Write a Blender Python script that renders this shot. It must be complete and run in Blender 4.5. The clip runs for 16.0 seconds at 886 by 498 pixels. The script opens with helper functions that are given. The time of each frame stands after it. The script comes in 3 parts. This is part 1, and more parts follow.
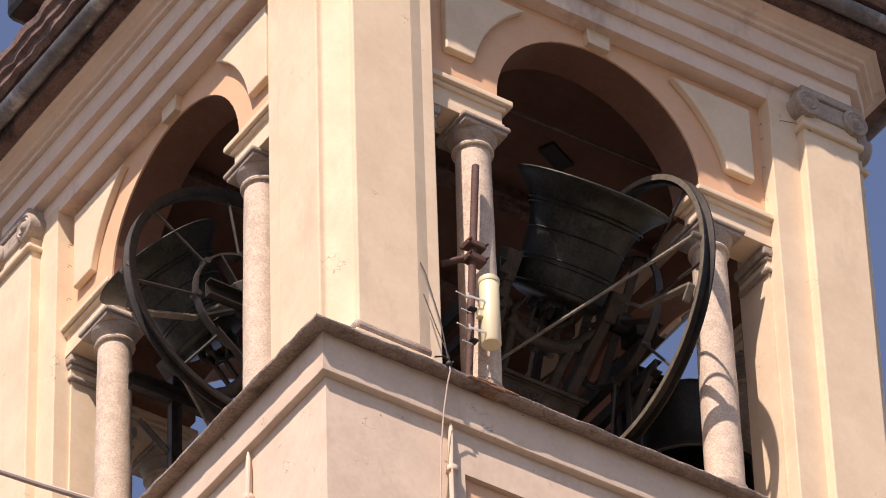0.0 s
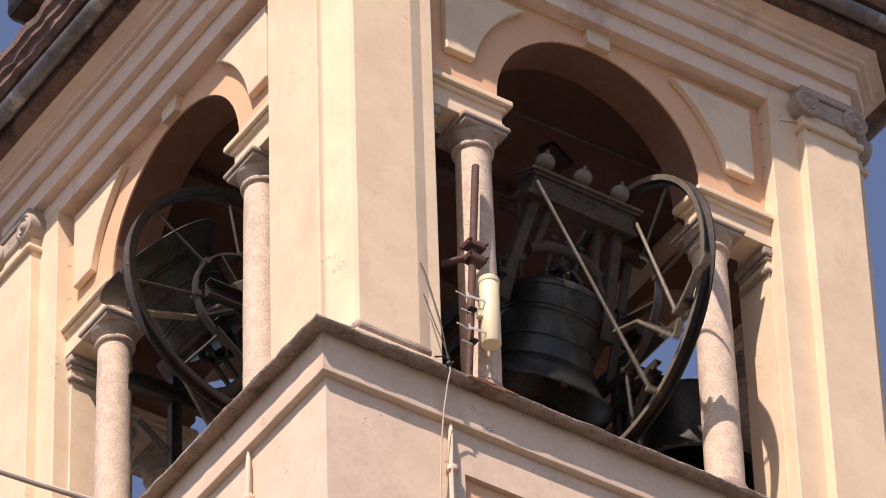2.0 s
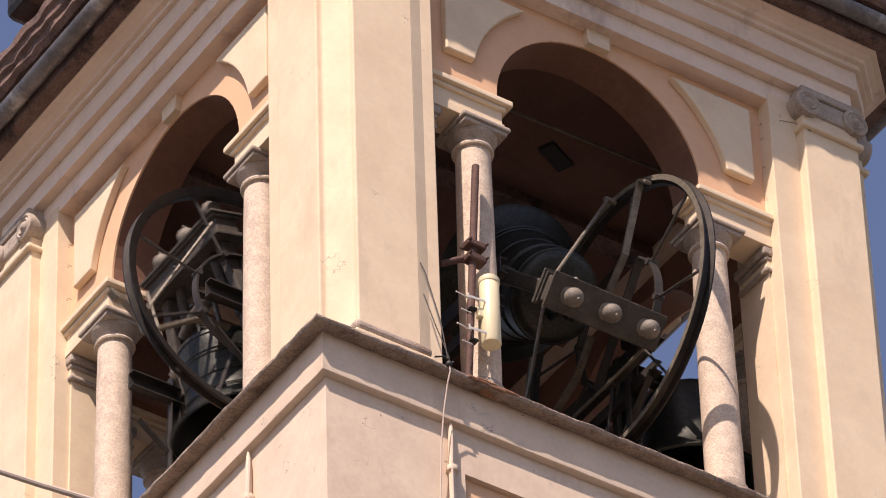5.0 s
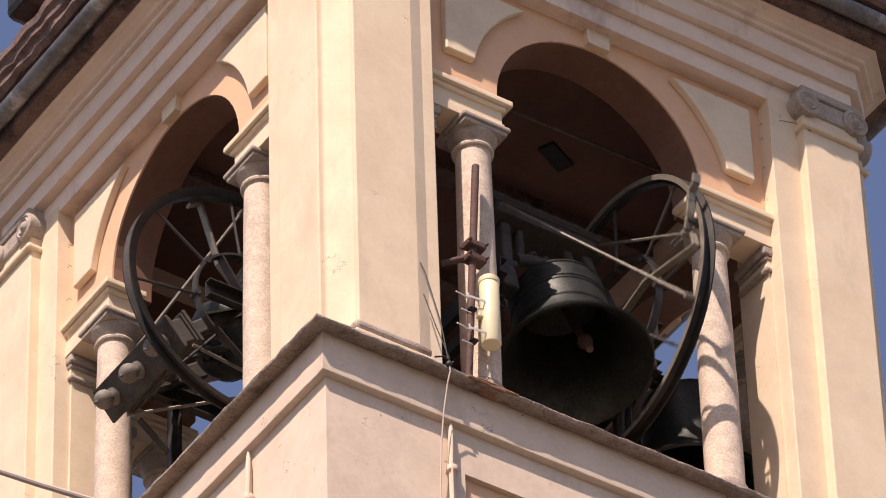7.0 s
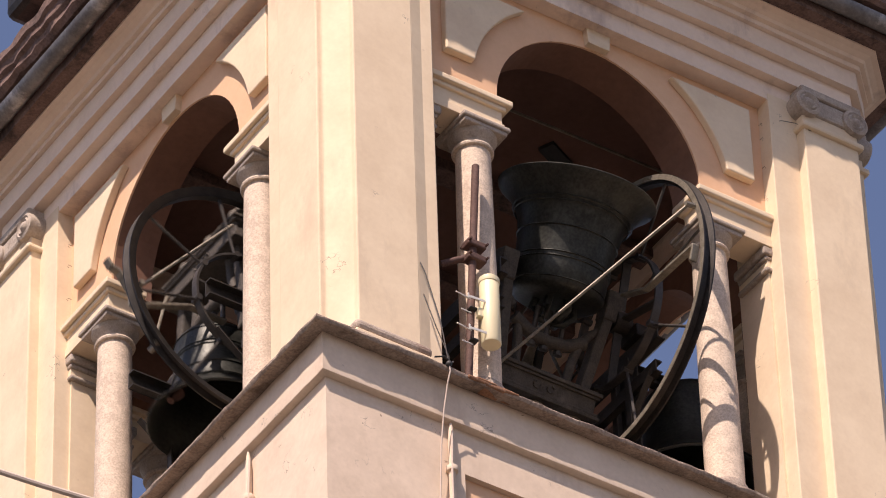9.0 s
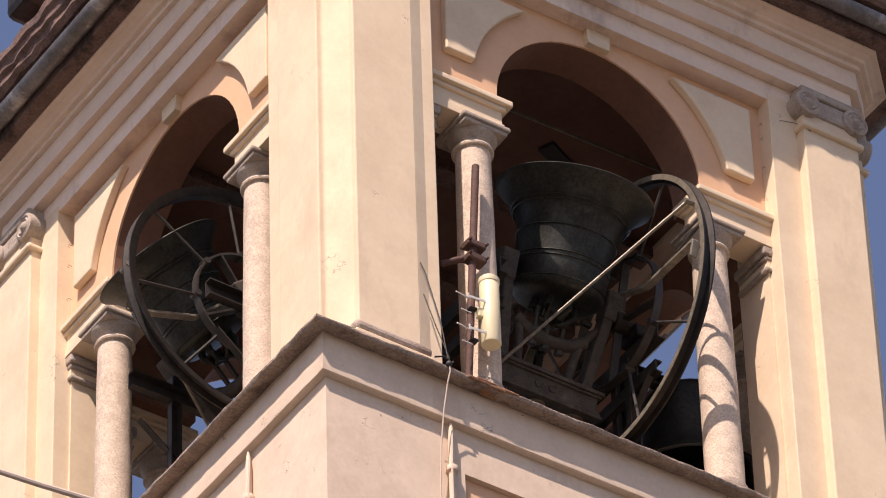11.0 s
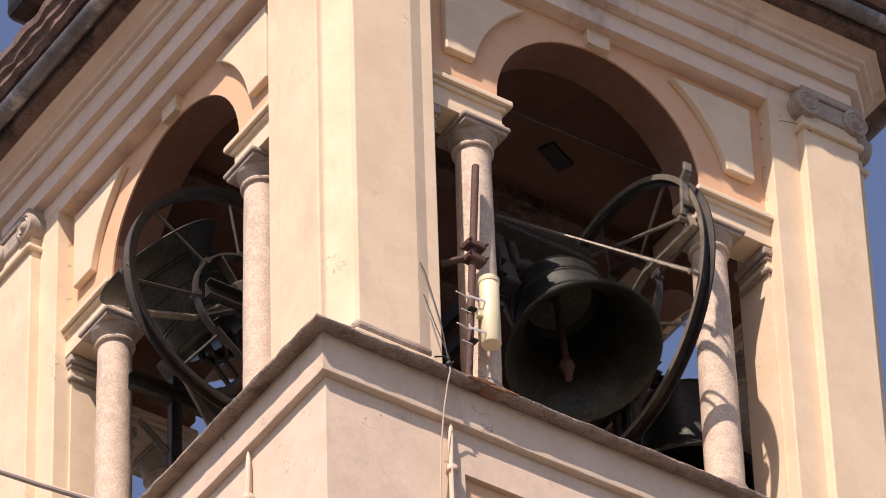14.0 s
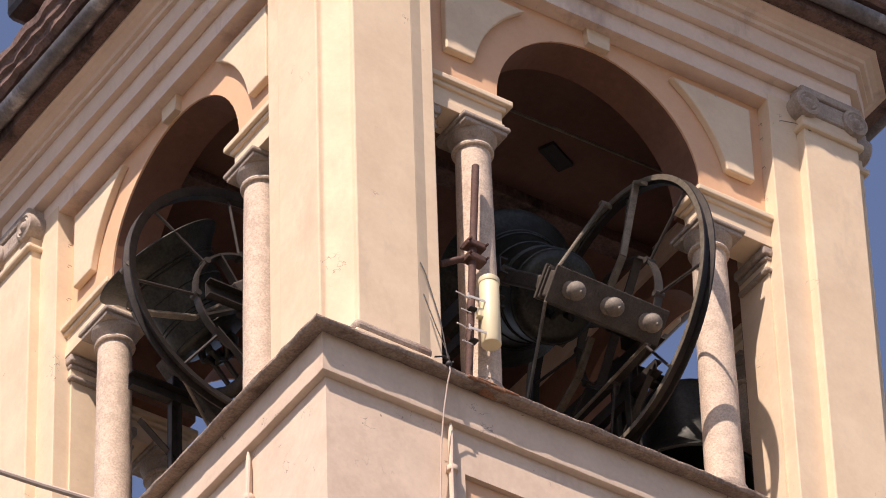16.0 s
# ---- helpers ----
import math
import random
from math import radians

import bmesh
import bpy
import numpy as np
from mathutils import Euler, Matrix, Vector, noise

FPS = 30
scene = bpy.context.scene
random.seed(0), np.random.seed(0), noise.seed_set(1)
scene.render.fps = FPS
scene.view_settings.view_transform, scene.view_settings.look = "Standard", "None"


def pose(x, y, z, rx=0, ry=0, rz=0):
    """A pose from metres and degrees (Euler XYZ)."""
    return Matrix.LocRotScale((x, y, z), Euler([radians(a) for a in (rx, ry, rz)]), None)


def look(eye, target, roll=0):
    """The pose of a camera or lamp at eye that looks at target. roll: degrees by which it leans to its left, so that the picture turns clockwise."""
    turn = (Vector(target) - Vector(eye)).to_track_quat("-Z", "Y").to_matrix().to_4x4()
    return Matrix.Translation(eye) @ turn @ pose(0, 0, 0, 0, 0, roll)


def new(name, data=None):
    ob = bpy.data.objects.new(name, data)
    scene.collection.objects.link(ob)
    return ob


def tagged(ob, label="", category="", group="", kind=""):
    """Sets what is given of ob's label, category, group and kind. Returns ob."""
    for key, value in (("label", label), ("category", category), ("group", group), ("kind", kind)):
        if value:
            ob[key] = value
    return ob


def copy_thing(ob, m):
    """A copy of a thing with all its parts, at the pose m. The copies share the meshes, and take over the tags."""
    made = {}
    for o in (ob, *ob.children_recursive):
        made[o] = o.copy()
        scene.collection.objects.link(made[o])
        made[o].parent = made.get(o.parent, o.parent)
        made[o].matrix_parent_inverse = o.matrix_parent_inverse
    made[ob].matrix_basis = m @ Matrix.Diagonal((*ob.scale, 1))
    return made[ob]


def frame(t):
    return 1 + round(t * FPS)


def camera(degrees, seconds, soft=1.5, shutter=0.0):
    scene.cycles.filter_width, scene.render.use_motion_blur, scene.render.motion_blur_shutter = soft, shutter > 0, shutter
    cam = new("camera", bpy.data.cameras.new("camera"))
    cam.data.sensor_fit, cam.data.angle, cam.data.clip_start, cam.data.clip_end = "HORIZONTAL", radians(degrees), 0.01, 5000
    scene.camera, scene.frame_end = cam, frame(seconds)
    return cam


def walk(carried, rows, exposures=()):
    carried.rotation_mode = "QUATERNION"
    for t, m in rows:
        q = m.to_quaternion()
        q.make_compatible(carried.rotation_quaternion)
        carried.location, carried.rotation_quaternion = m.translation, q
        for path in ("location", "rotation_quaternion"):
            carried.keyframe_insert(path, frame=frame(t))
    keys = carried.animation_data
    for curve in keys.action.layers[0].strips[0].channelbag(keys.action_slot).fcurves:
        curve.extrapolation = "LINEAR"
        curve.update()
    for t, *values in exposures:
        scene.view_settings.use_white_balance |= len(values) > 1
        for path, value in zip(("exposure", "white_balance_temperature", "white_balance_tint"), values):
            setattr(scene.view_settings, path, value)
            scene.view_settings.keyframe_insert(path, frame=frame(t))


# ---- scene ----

# metres; the tower's arch wall stands on x = 0 and y = 0, its far sides on x = L and y = L
Z0 = 34.9          # height of the arch centres over the ground
XC = 2.495         # arch centre along each face
L = 2 * XC
EYE = (-19.127, -29.040, Z0 - 33.280)
AIM = (2.102, 1.707, Z0 - 0.054)

cam = camera(8.352, 16.0, soft=1.0, shutter=0.5)
walk(cam, [(0.0, look(EYE, AIM, -1.969)), (16.0, look(EYE, AIM, -1.969))], [(0.0, 0.34, 6750, 28.0), (16.0, 0.34, 6750, 28.0)])

# ---- light ----
SUN_AZ, SUN_EL = 212.5, 51.0      # degrees, direction towards the sun, counted from +x to +y
world = bpy.data.worlds.new("world")
scene.world = world
world.use_nodes = True
wn = world.node_tree.nodes
sky = wn.new("ShaderNodeTexSky")
sky.sky_type = 'NISHITA'
sky.sun_disc = False
sky.sun_elevation = radians(SUN_EL)
sky.sun_rotation = radians(90.0 - SUN_AZ)
world.node_tree.links.new(sky.outputs[0], wn["Background"].inputs[0])
wn["Background"].inputs[1].default_value = 0.105
sun = new("sun", bpy.data.lights.new("sun", 'SUN'))
sun.data.energy, sun.data.angle, sun.data.color = 5.0, radians(0.53), (1.0, 0.925, 0.775)
sdir = Vector((math.cos(radians(SUN_AZ)) * math.cos(radians(SUN_EL)), math.sin(radians(SUN_AZ)) * math.cos(radians(SUN_EL)), math.sin(radians(SUN_EL))))
sun.matrix_world = look(tuple(sdir * 60), (0, 0, 0))


# ---- materials ----
def material(name, low, high, rough=0.85, metal=0.0, scale=6.0, bump=0.15, grain=60.0, stain=None, stain_at=0.62, spots=0.0, pits=None, pit_scale=9.0, pit_at=0.70, cracks=0.0):
    """Two colours mixed at a broad scale and a fine one, with relief, and stains where a colour is given."""
    m = bpy.data.materials.new(name)
    m.use_nodes = True
    n, l = m.node_tree.nodes, m.node_tree.links
    b = n["Principled BSDF"]
    b.inputs["Roughness"].default_value, b.inputs["Metallic"].default_value = rough, metal
    co = n.new("ShaderNodeTexCoord")
    broad = n.new("ShaderNodeTexNoise")
    broad.inputs["Scale"].default_value, broad.inputs["Detail"].default_value, broad.inputs["Roughness"].default_value = scale, 6, 0.65
    fine = n.new("ShaderNodeTexNoise")
    fine.inputs["Scale"].default_value, fine.inputs["Detail"].default_value = grain, 3
    for t in (broad, fine):
        l.new(co.outputs["Object"], t.inputs["Vector"])
    ramp = n.new("ShaderNodeValToRGB")
    ramp.color_ramp.elements[0].position, ramp.color_ramp.elements[1].position = 0.3, 0.7
    ramp.color_ramp.elements[0].color, ramp.color_ramp.elements[1].color = (*low, 1), (*high, 1)
    add = n.new("ShaderNodeMath")
    add.operation = 'MULTIPLY_ADD'
    add.inputs[1].default_value = spots
    l.new(fine.outputs[0], add.inputs[0])
    sub = n.new("ShaderNodeMath")
    sub.operation = 'SUBTRACT'
    sub.inputs[1].default_value = spots * 0.5
    l.new(broad.outputs[0], sub.inputs[0])
    l.new(sub.outputs[0], add.inputs[2])
    l.new(add.outputs[0], ramp.inputs[0])
    colour = ramp.outputs[0]
    if stain:
        big = n.new("ShaderNodeTexNoise")
        big.inputs["Scale"].default_value, big.inputs["Detail"].default_value, big.inputs["Roughness"].default_value = scale * 0.45, 8, 0.7
        stretch = n.new("ShaderNodeMapping")
        stretch.inputs["Scale"].default_value, stretch.inputs["Location"].default_value = (1, 1, 0.45), (3.1, 7.7, 1.3)
        l.new(co.outputs["Object"], stretch.inputs[0])
        l.new(stretch.outputs[0], big.inputs["Vector"])
        cut = n.new("ShaderNodeMapRange")
        cut.inputs[1].default_value, cut.inputs[2].default_value = stain_at, stain_at + 0.12
        l.new(big.outputs[0], cut.inputs[0])
        mix = n.new("ShaderNodeMix")
        mix.data_type = 'RGBA'
        l.new(cut.outputs[0], mix.inputs[0])
        l.new(colour, mix.inputs[6])
        mix.inputs[7].default_value = (*stain, 1)
        colour = mix.outputs[2]
    if pits:
        pn = n.new("ShaderNodeTexNoise")
        pn.inputs["Scale"].default_value, pn.inputs["Detail"].default_value, pn.inputs["Roughness"].default_value, pn.inputs["Distortion"].default_value = pit_scale, 5, 0.6, 0.8
        l.new(co.outputs["Object"], pn.inputs["Vector"])
        pc = n.new("ShaderNodeMapRange")
        pc.inputs[1].default_value, pc.inputs[2].default_value = pit_at, pit_at + 0.03
        l.new(pn.outputs[0], pc.inputs[0])
        pm = n.new("ShaderNodeMix")
        pm.data_type = 'RGBA'
        l.new(pc.outputs[0], pm.inputs[0])
        l.new(colour, pm.inputs[6])
        pm.inputs[7].default_value = (*pits, 1)
        colour = pm.outputs[2]
    if cracks:
        line = n.new("ShaderNodeTexNoise")
        line.inputs["Scale"].default_value, line.inputs["Detail"].default_value = 7.0, 5
        where = n.new("ShaderNodeTexNoise")
        where.inputs["Scale"].default_value, where.inputs["Detail"].default_value = 3.2, 3
        for t in (line, where):
            l.new(co.outputs["Object"], t.inputs["Vector"])
        off = n.new("ShaderNodeMath")
        off.operation = 'COMPARE'
        off.inputs[1].default_value, off.inputs[2].default_value = 0.5, 0.007
        l.new(line.outputs[0], off.inputs[0])
        gate = n.new("ShaderNodeMapRange")
        gate.inputs[1].default_value, gate.inputs[2].default_value, gate.inputs[4].default_value = cracks, cracks + 0.05, 0.7
        l.new(where.outputs[0], gate.inputs[0])
        both = n.new("ShaderNodeMath")
        both.operation = 'MULTIPLY'
        l.new(off.outputs[0], both.inputs[0])
        l.new(gate.outputs[0], both.inputs[1])
        cm = n.new("ShaderNodeMix")
        cm.data_type = 'RGBA'
        l.new(both.outputs[0], cm.inputs[0])
        l.new(colour, cm.inputs[6])
        cm.inputs[7].default_value = (0.22, 0.17, 0.14, 1)
        colour = cm.outputs[2]
    l.new(colour, b.inputs["Base Color"])
    if bump:
        bp = n.new("ShaderNodeBump")
        bp.inputs["Strength"].default_value, bp.inputs["Distance"].default_value = bump, 0.01
        l.new(add.outputs[0], bp.inputs["Height"])
        l.new(bp.outputs[0], b.inputs["Normal"])
    return m


CREAM = material("cream_plaster", (0.66, 0.515, 0.355), (0.76, 0.615, 0.435), 0.9, scale=2.2, grain=25, bump=0.16, spots=0.3, stain=(0.60, 0.47, 0.33), stain_at=0.56, pits=(0.46, 0.34, 0.24), pit_scale=7.0, pit_at=0.715, cracks=0.66)
PINK = material("pink_plaster", (0.61, 0.478, 0.36), (0.74, 0.592, 0.455), 0.9, scale=2.0, grain=25, bump=0.2, spots=0.35, stain=(0.55, 0.42, 0.315), stain_at=0.54, pits=(0.30, 0.21, 0.15), pit_scale=6.0, pit_at=0.695, cracks=0.60)
ROSE = material("rose_plaster", (0.715, 0.565, 0.445), (0.82, 0.66, 0.525), 0.9, scale=2.0, grain=25, bump=0.2, spots=0.35, stain=(0.50, 0.375, 0.30), stain_at=0.55, pits=(0.32, 0.23, 0.17), pit_scale=6.0, pit_at=0.71)
ORANGE = material("orange_plaster", (0.66, 0.40, 0.24), (0.74, 0.47, 0.29), 0.9, scale=3.0, grain=30, bump=0.12, spots=0.2, stain=(0.58, 0.36, 0.24), stain_at=0.62)
# unseen belfry floor, coloured dark to cut light bounced up onto bells and ceiling
FLOOR = material("low_bounce_floor", (0.085, 0.072, 0.06), (0.15, 0.128, 0.105), 0.95, scale=3.0, grain=30, bump=0.4, spots=0.5)
# brown plaster, its colour lowered to carry the deep shade inside the belfry
INSIDE = material("shaded_inner_plaster", (0.13, 0.065, 0.047), (0.19, 0.10, 0.072), 0.95, scale=1.5, grain=20, bump=0.2, spots=0.3, stain=(0.12, 0.068, 0.052), stain_at=0.55)
# arch undersides: red-brown plaster with their shade put into the colour
SOFFIT = material("shaded_soffit_plaster", (0.165, 0.080, 0.052), (0.235, 0.116, 0.075), 0.95, scale=1.8, grain=22, bump=0.25, spots=0.35, stain=(0.17, 0.09, 0.062), stain_at=0.56)
GRANITE = material("pink_granite", (0.47, 0.37, 0.285), (0.69, 0.56, 0.435), 0.85, scale=9.0, grain=60, bump=0.35, spots=1.0, stain=(0.46, 0.355, 0.28), stain_at=0.56, pits=(0.27, 0.20, 0.155), pit_scale=30.0, pit_at=0.70)
LEDGE = material("ledge_stone", (0.24, 0.18, 0.14), (0.40, 0.31, 0.24), 0.95, scale=6.0, grain=45, bump=0.9, spots=1.0, stain=(0.13, 0.09, 0.065), stain_at=0.54)
STONE = material("weathered_stone", (0.30, 0.24, 0.19), (0.46, 0.37, 0.30), 0.95, scale=7.0, grain=60, bump=0.6, spots=0.9, stain=(0.20, 0.13, 0.10), stain_at=0.55)
CAPITAL = material("grey_stone", (0.31, 0.255, 0.21), (0.46, 0.385, 0.315), 0.95, scale=9.0, grain=60, bump=0.6, spots=0.7, stain=(0.23, 0.18, 0.15), stain_at=0.55)
TIMBER = material("brown_timber", (0.115, 0.070, 0.057), (0.21, 0.132, 0.106), 0.9, scale=5.0, grain=40, bump=0.6, spots=0.7, stain=(0.045, 0.03, 0.027), stain_at=0.5)
ZINC = material("zinc_gutter", (0.13, 0.12, 0.117), (0.25, 0.235, 0.23), 0.55, 0.4, scale=6.0, grain=40, bump=0.15, spots=0.5, stain=(0.48, 0.45, 0.43), stain_at=0.56)
TILE = material("roof_tile", (0.20, 0.10, 0.08), (0.32, 0.18, 0.14), 0.9, scale=8.0, grain=50, bump=0.4, spots=0.5)
IRON = material("dark_iron", (0.020, 0.018, 0.017), (0.05, 0.042, 0.036), 0.5, 0.55, scale=9.0, grain=70, bump=0.2, spots=0.5, stain=(0.07, 0.04, 0.025), stain_at=0.64)
STEEL = material("painted_steel", (0.036, 0.031, 0.027), (0.068, 0.058, 0.050), 0.55, 0.3, scale=9.0, grain=70, bump=0.15, spots=0.5, stain=(0.08, 0.047, 0.03), stain_at=0.62)
BRONZE = material("bell_bronze", (0.020, 0.021, 0.018), (0.052, 0.054, 0.046), 0.46, 0.55, scale=5.0, grain=40, bump=0.15, spots=0.6, stain=(0.095, 0.098, 0.086), stain_at=0.61)
RUST = material("rusty_pipe", (0.07, 0.035, 0.028), (0.13, 0.07, 0.055), 0.8, 0.2, scale=12.0, grain=80, bump=0.4, spots=0.6)
RUSTY = material("rust_crust", (0.24, 0.11, 0.055), (0.38, 0.20, 0.11), 0.95, scale=11.0, grain=60, bump=0.7, spots=0.8, stain=(0.16, 0.09, 0.06), stain_at=0.52)
IVORY = material("ivory_plastic", (0.70, 0.62, 0.40), (0.76, 0.68, 0.45), 0.4, scale=3.0, grain=40, bump=0.02, spots=0.1)
GALV = material("galvanised_steel", (0.58, 0.55, 0.50), (0.74, 0.71, 0.66), 0.5, 0.15, scale=14.0, grain=80, bump=0.1, spots=0.5)
CABLE = material("pale_cable", (0.50, 0.40, 0.33), (0.58, 0.47, 0.38), 0.7, scale=10, grain=60, bump=0.05)
WORN = material("worn_steel", (0.165, 0.142, 0.108), (0.29, 0.255, 0.20), 0.5, 0.4, scale=14.0, grain=80, bump=0.15, spots=0.6, stain=(0.16, 0.11, 0.07), stain_at=0.58)
BALL = material("cast_ball", (0.13, 0.11, 0.088), (0.23, 0.20, 0.16), 0.7, 0.1, scale=12.0, grain=70, bump=0.3, spots=0.6, stain=(0.14, 0.10, 0.07), stain_at=0.55)
CASTING = material("weathered_casting", (0.042, 0.034, 0.027), (0.088, 0.073, 0.057), 0.75, 0.1, scale=10.0, grain=70, bump=0.35, spots=0.7, stain=(0.13, 0.11, 0.085), stain_at=0.60)
FRAME = material("frame_steel", (0.026, 0.022, 0.019), (0.055, 0.046, 0.038), 0.6, 0.3, scale=9.0, grain=70, bump=0.15, spots=0.5, stain=(0.07, 0.037, 0.023), stain_at=0.62)
BLACK = material("black_rubber", (0.015, 0.014, 0.014), (0.03, 0.028, 0.027), 0.6, scale=10, grain=60, bump=0.05)
GROUND = material("ground_paving", (0.07, 0.062, 0.055), (0.11, 0.10, 0.088), 0.95, scale=0.4, grain=6, bump=0.3, spots=0.4)


# ---- building helpers ----
def thing(name, label, category, at=(0, 0, 0), group="", kind=""):
    ob = new(name)
    ob.location = (at[0], at[1], at[2])
    ob.empty_display_size = 0.2
    return tagged(ob, label, category, group, kind)


def mesh_of(bm, material_, smooth=False, name="mesh"):
    bmesh.ops.recalc_face_normals(bm, faces=bm.faces)
    me = bpy.data.meshes.new(name)
    bm.to_mesh(me)
    bm.free()
    me.materials.append(material_)
    if smooth:
        me.shade_smooth()
        me.set_sharp_from_angle(angle=radians(38))
    return me


def part(name, bm, material_, parent=None, label="", smooth=False, bevel=0.0, at=None, turn=None):
    ob = new(name, mesh_of(bm, material_, smooth, name))
    if parent is not None:
        ob.parent = parent
    if at is not None:
        ob.location = at
    if turn is not None:
        ob.rotation_euler = [radians(a) for a in turn]
    if label:
        tagged(ob, label)
    if bevel:
        mod = ob.modifiers.new("bevel", 'BEVEL')
        mod.width, mod.segments, mod.limit_method, mod.angle_limit = bevel, 2, 'ANGLE', radians(40)
    return ob


def box(bm, a, b):
    m = Matrix.Translation([(p + q) / 2 for p, q in zip(a, b)]) @ Matrix.Diagonal([abs(q - p) for p, q in zip(a, b)] + [1])
    bmesh.ops.create_cube(bm, size=1, matrix=m)
    return bm


def boxes(*pairs):
    bm = bmesh.new()
    for a, b in pairs:
        box(bm, a, b)
    return bm


def prism(bm, outline, lift, low, high):
    """A polygon (s, t) drawn out from low to high; lift(s, t, d) gives the place."""
    lo = [bm.verts.new(lift(s, t, low)) for s, t in outline]
    hi = [bm.verts.new(lift(s, t, high)) for s, t in outline]
    bm.faces.new(lo)
    bm.faces.new(hi)
    for i in range(len(lo)):
        j = (i + 1) % len(lo)
        bm.faces.new((lo[i], lo[j], hi[j], hi[i]))
    return bm


def lathe(bm, profile, sides=32, axis='Z', at=(0, 0, 0), cap=True):
    """A profile of (radius, height) turned round an axis through at."""
    rings = []
    for r, h in profile:
        ring = []
        for i in range(sides):
            a = 2 * math.pi * i / sides
            c, s = r * math.cos(a), r * math.sin(a)
            v = {'Z': (c, s, h), 'X': (h, c, s), 'Y': (s, h, c)}[axis]
            ring.append(bm.verts.new((v[0] + at[0], v[1] + at[1], v[2] + at[2])))
        rings.append(ring)
    for a, b in zip(rings, rings[1:]):
        for i in range(sides):
            j = (i + 1) % sides
            bm.faces.new((a[i], a[j], b[j], b[i]))
    if cap:
        bm.faces.new(rings[0])
        bm.faces.new(rings[-1])
    return bm


def ring_band(bm, profile, axis='X', at=(0, 0, 0), sides=64):
    """A closed profile of (radius, height) turned round an axis: a hoop."""
    return lathe(bm, list(profile) + [profile[0]], sides, axis, at, cap=False)


def tube(bm, path, r, sides=8):
    """A round bar along a path of points."""
    pts = [Vector(p) for p in path]
    rings = []
    for i, p in enumerate(pts):
        d = (pts[min(i + 1, len(pts) - 1)] - pts[max(i - 1, 0)]).normalized()
        u = d.cross(Vector((0, 0, 1)) if abs(d.z) < 0.9 else Vector((1, 0, 0))).normalized()
        w = d.cross(u)
        rings.append([bm.verts.new(p + (u * math.cos(2 * math.pi * k / sides) + w * math.sin(2 * math.pi * k / sides)) * r) for k in range(sides)])
    for a, b in zip(rings, rings[1:]):
        for i in range(sides):
            j = (i + 1) % sides
            bm.faces.new((a[i], a[j], b[j], b[i]))
    bm.faces.new(rings[0])
    bm.faces.new(rings[-1])
    return bm


def bar(bm, a, b, width, depth, up=(0, 0, 1)):
    """A flat bar from a to b."""
    a, b = Vector(a), Vector(b)
    d = (b - a).normalized()
    u = d.cross(Vector(up))
    u = u.normalized() if u.length > 1e-4 else Vector((1, 0, 0))
    w = u.cross(d).normalized()
    lo = [bm.verts.new(a + u * s * width / 2 + w * t * depth / 2) for s, t in ((-1, -1), (1, -1), (1, 1), (-1, 1))]
    hi = [bm.verts.new(b + u * s * width / 2 + w * t * depth / 2) for s, t in ((-1, -1), (1, -1), (1, 1), (-1, 1))]
    bm.faces.new(lo)
    bm.faces.new(hi)
    for i in range(4):
        j = (i + 1) % 4
        bm.faces.new((lo[i], lo[j], hi[j], hi[i]))
    return bm


def square_ring(bm, profile):
    """A closed profile of (overhang p, z) carried round the tower's four sides with mitred corners."""
    loops = []
    for p, z in profile:
        loops.append([bm.verts.new(v) for v in ((-p, -p, z), (L + p, -p, z), (L + p, L + p, z), (-p, L + p, z))])
    n = len(loops)
    for k in range(n):
        a, b = loops[k], loops[(k + 1) % n]
        for i in range(4):
            j = (i + 1) % 4
            bm.faces.new((a[i], a[j], b[j], b[i]))
    return bm


def cut_ring(bm, profile):
    """As square_ring, with the corners cut like the piers' chamfered edges."""
    loops = []
    for p, z in profile:
        c = -0.245 - 1.414 * (p - 0.255) + p
        f = L - c
        loops.append([bm.verts.new(v) for v in ((c, -p, z), (f, -p, z), (L + p, c, z), (L + p, f, z), (f, L + p, z), (c, L + p, z), (-p, f, z), (-p, c, z))])
    n = len(loops)
    for k in range(n):
        a, b = loops[k], loops[(k + 1) % n]
        for i in range(8):
            j = (i + 1) % 8
            bm.faces.new((a[i], a[j], b[j], b[i]))
    return bm


def roughen(bm, cuts, amount, scale=6.0):
    """Worn, uneven surface: edges cut up and nudged by noise."""
    long_edges = [e for e in bm.edges if e.calc_length() > 0.5]
    bmesh.ops.subdivide_edges(bm, edges=long_edges, cuts=cuts, use_grid_fill=True)
    for v in bm.verts:
        v.co += Vector((noise.noise(v.co * scale), noise.noise(v.co * scale + Vector((9, 0, 0))), noise.noise(v.co * scale + Vector((0, 9, 0))))) * amount
    return bm


# the four sides: a turn about the tower's axis takes (s along the face, depth inwards, z) to its place
def side(k):
    """0: the face on y = 0; 1: on x = 0 (mirrored, so that s runs away from the near corner); 2: y = L; 3: x = L."""
    if k == 0:
        return lambda s, d, z: (s, d, z)
    if k == 1:
        return lambda s, d, z: (d, s, z)
    if k == 2:
        return lambda s, d, z: (s, L - d, z)
    return lambda s, d, z: (L - d, s, z)


# ---- ground and the tower's lower body ----
bm = bmesh.new()
bmesh.ops.create_grid(bm, x_segments=8, y_segments=8, size=2500, matrix=Matrix.Translation((0, 0, 0)))
tagged(part("ground", bm, GROUND), "pale grey paved ground far below the tower", "ground", kind="structure")

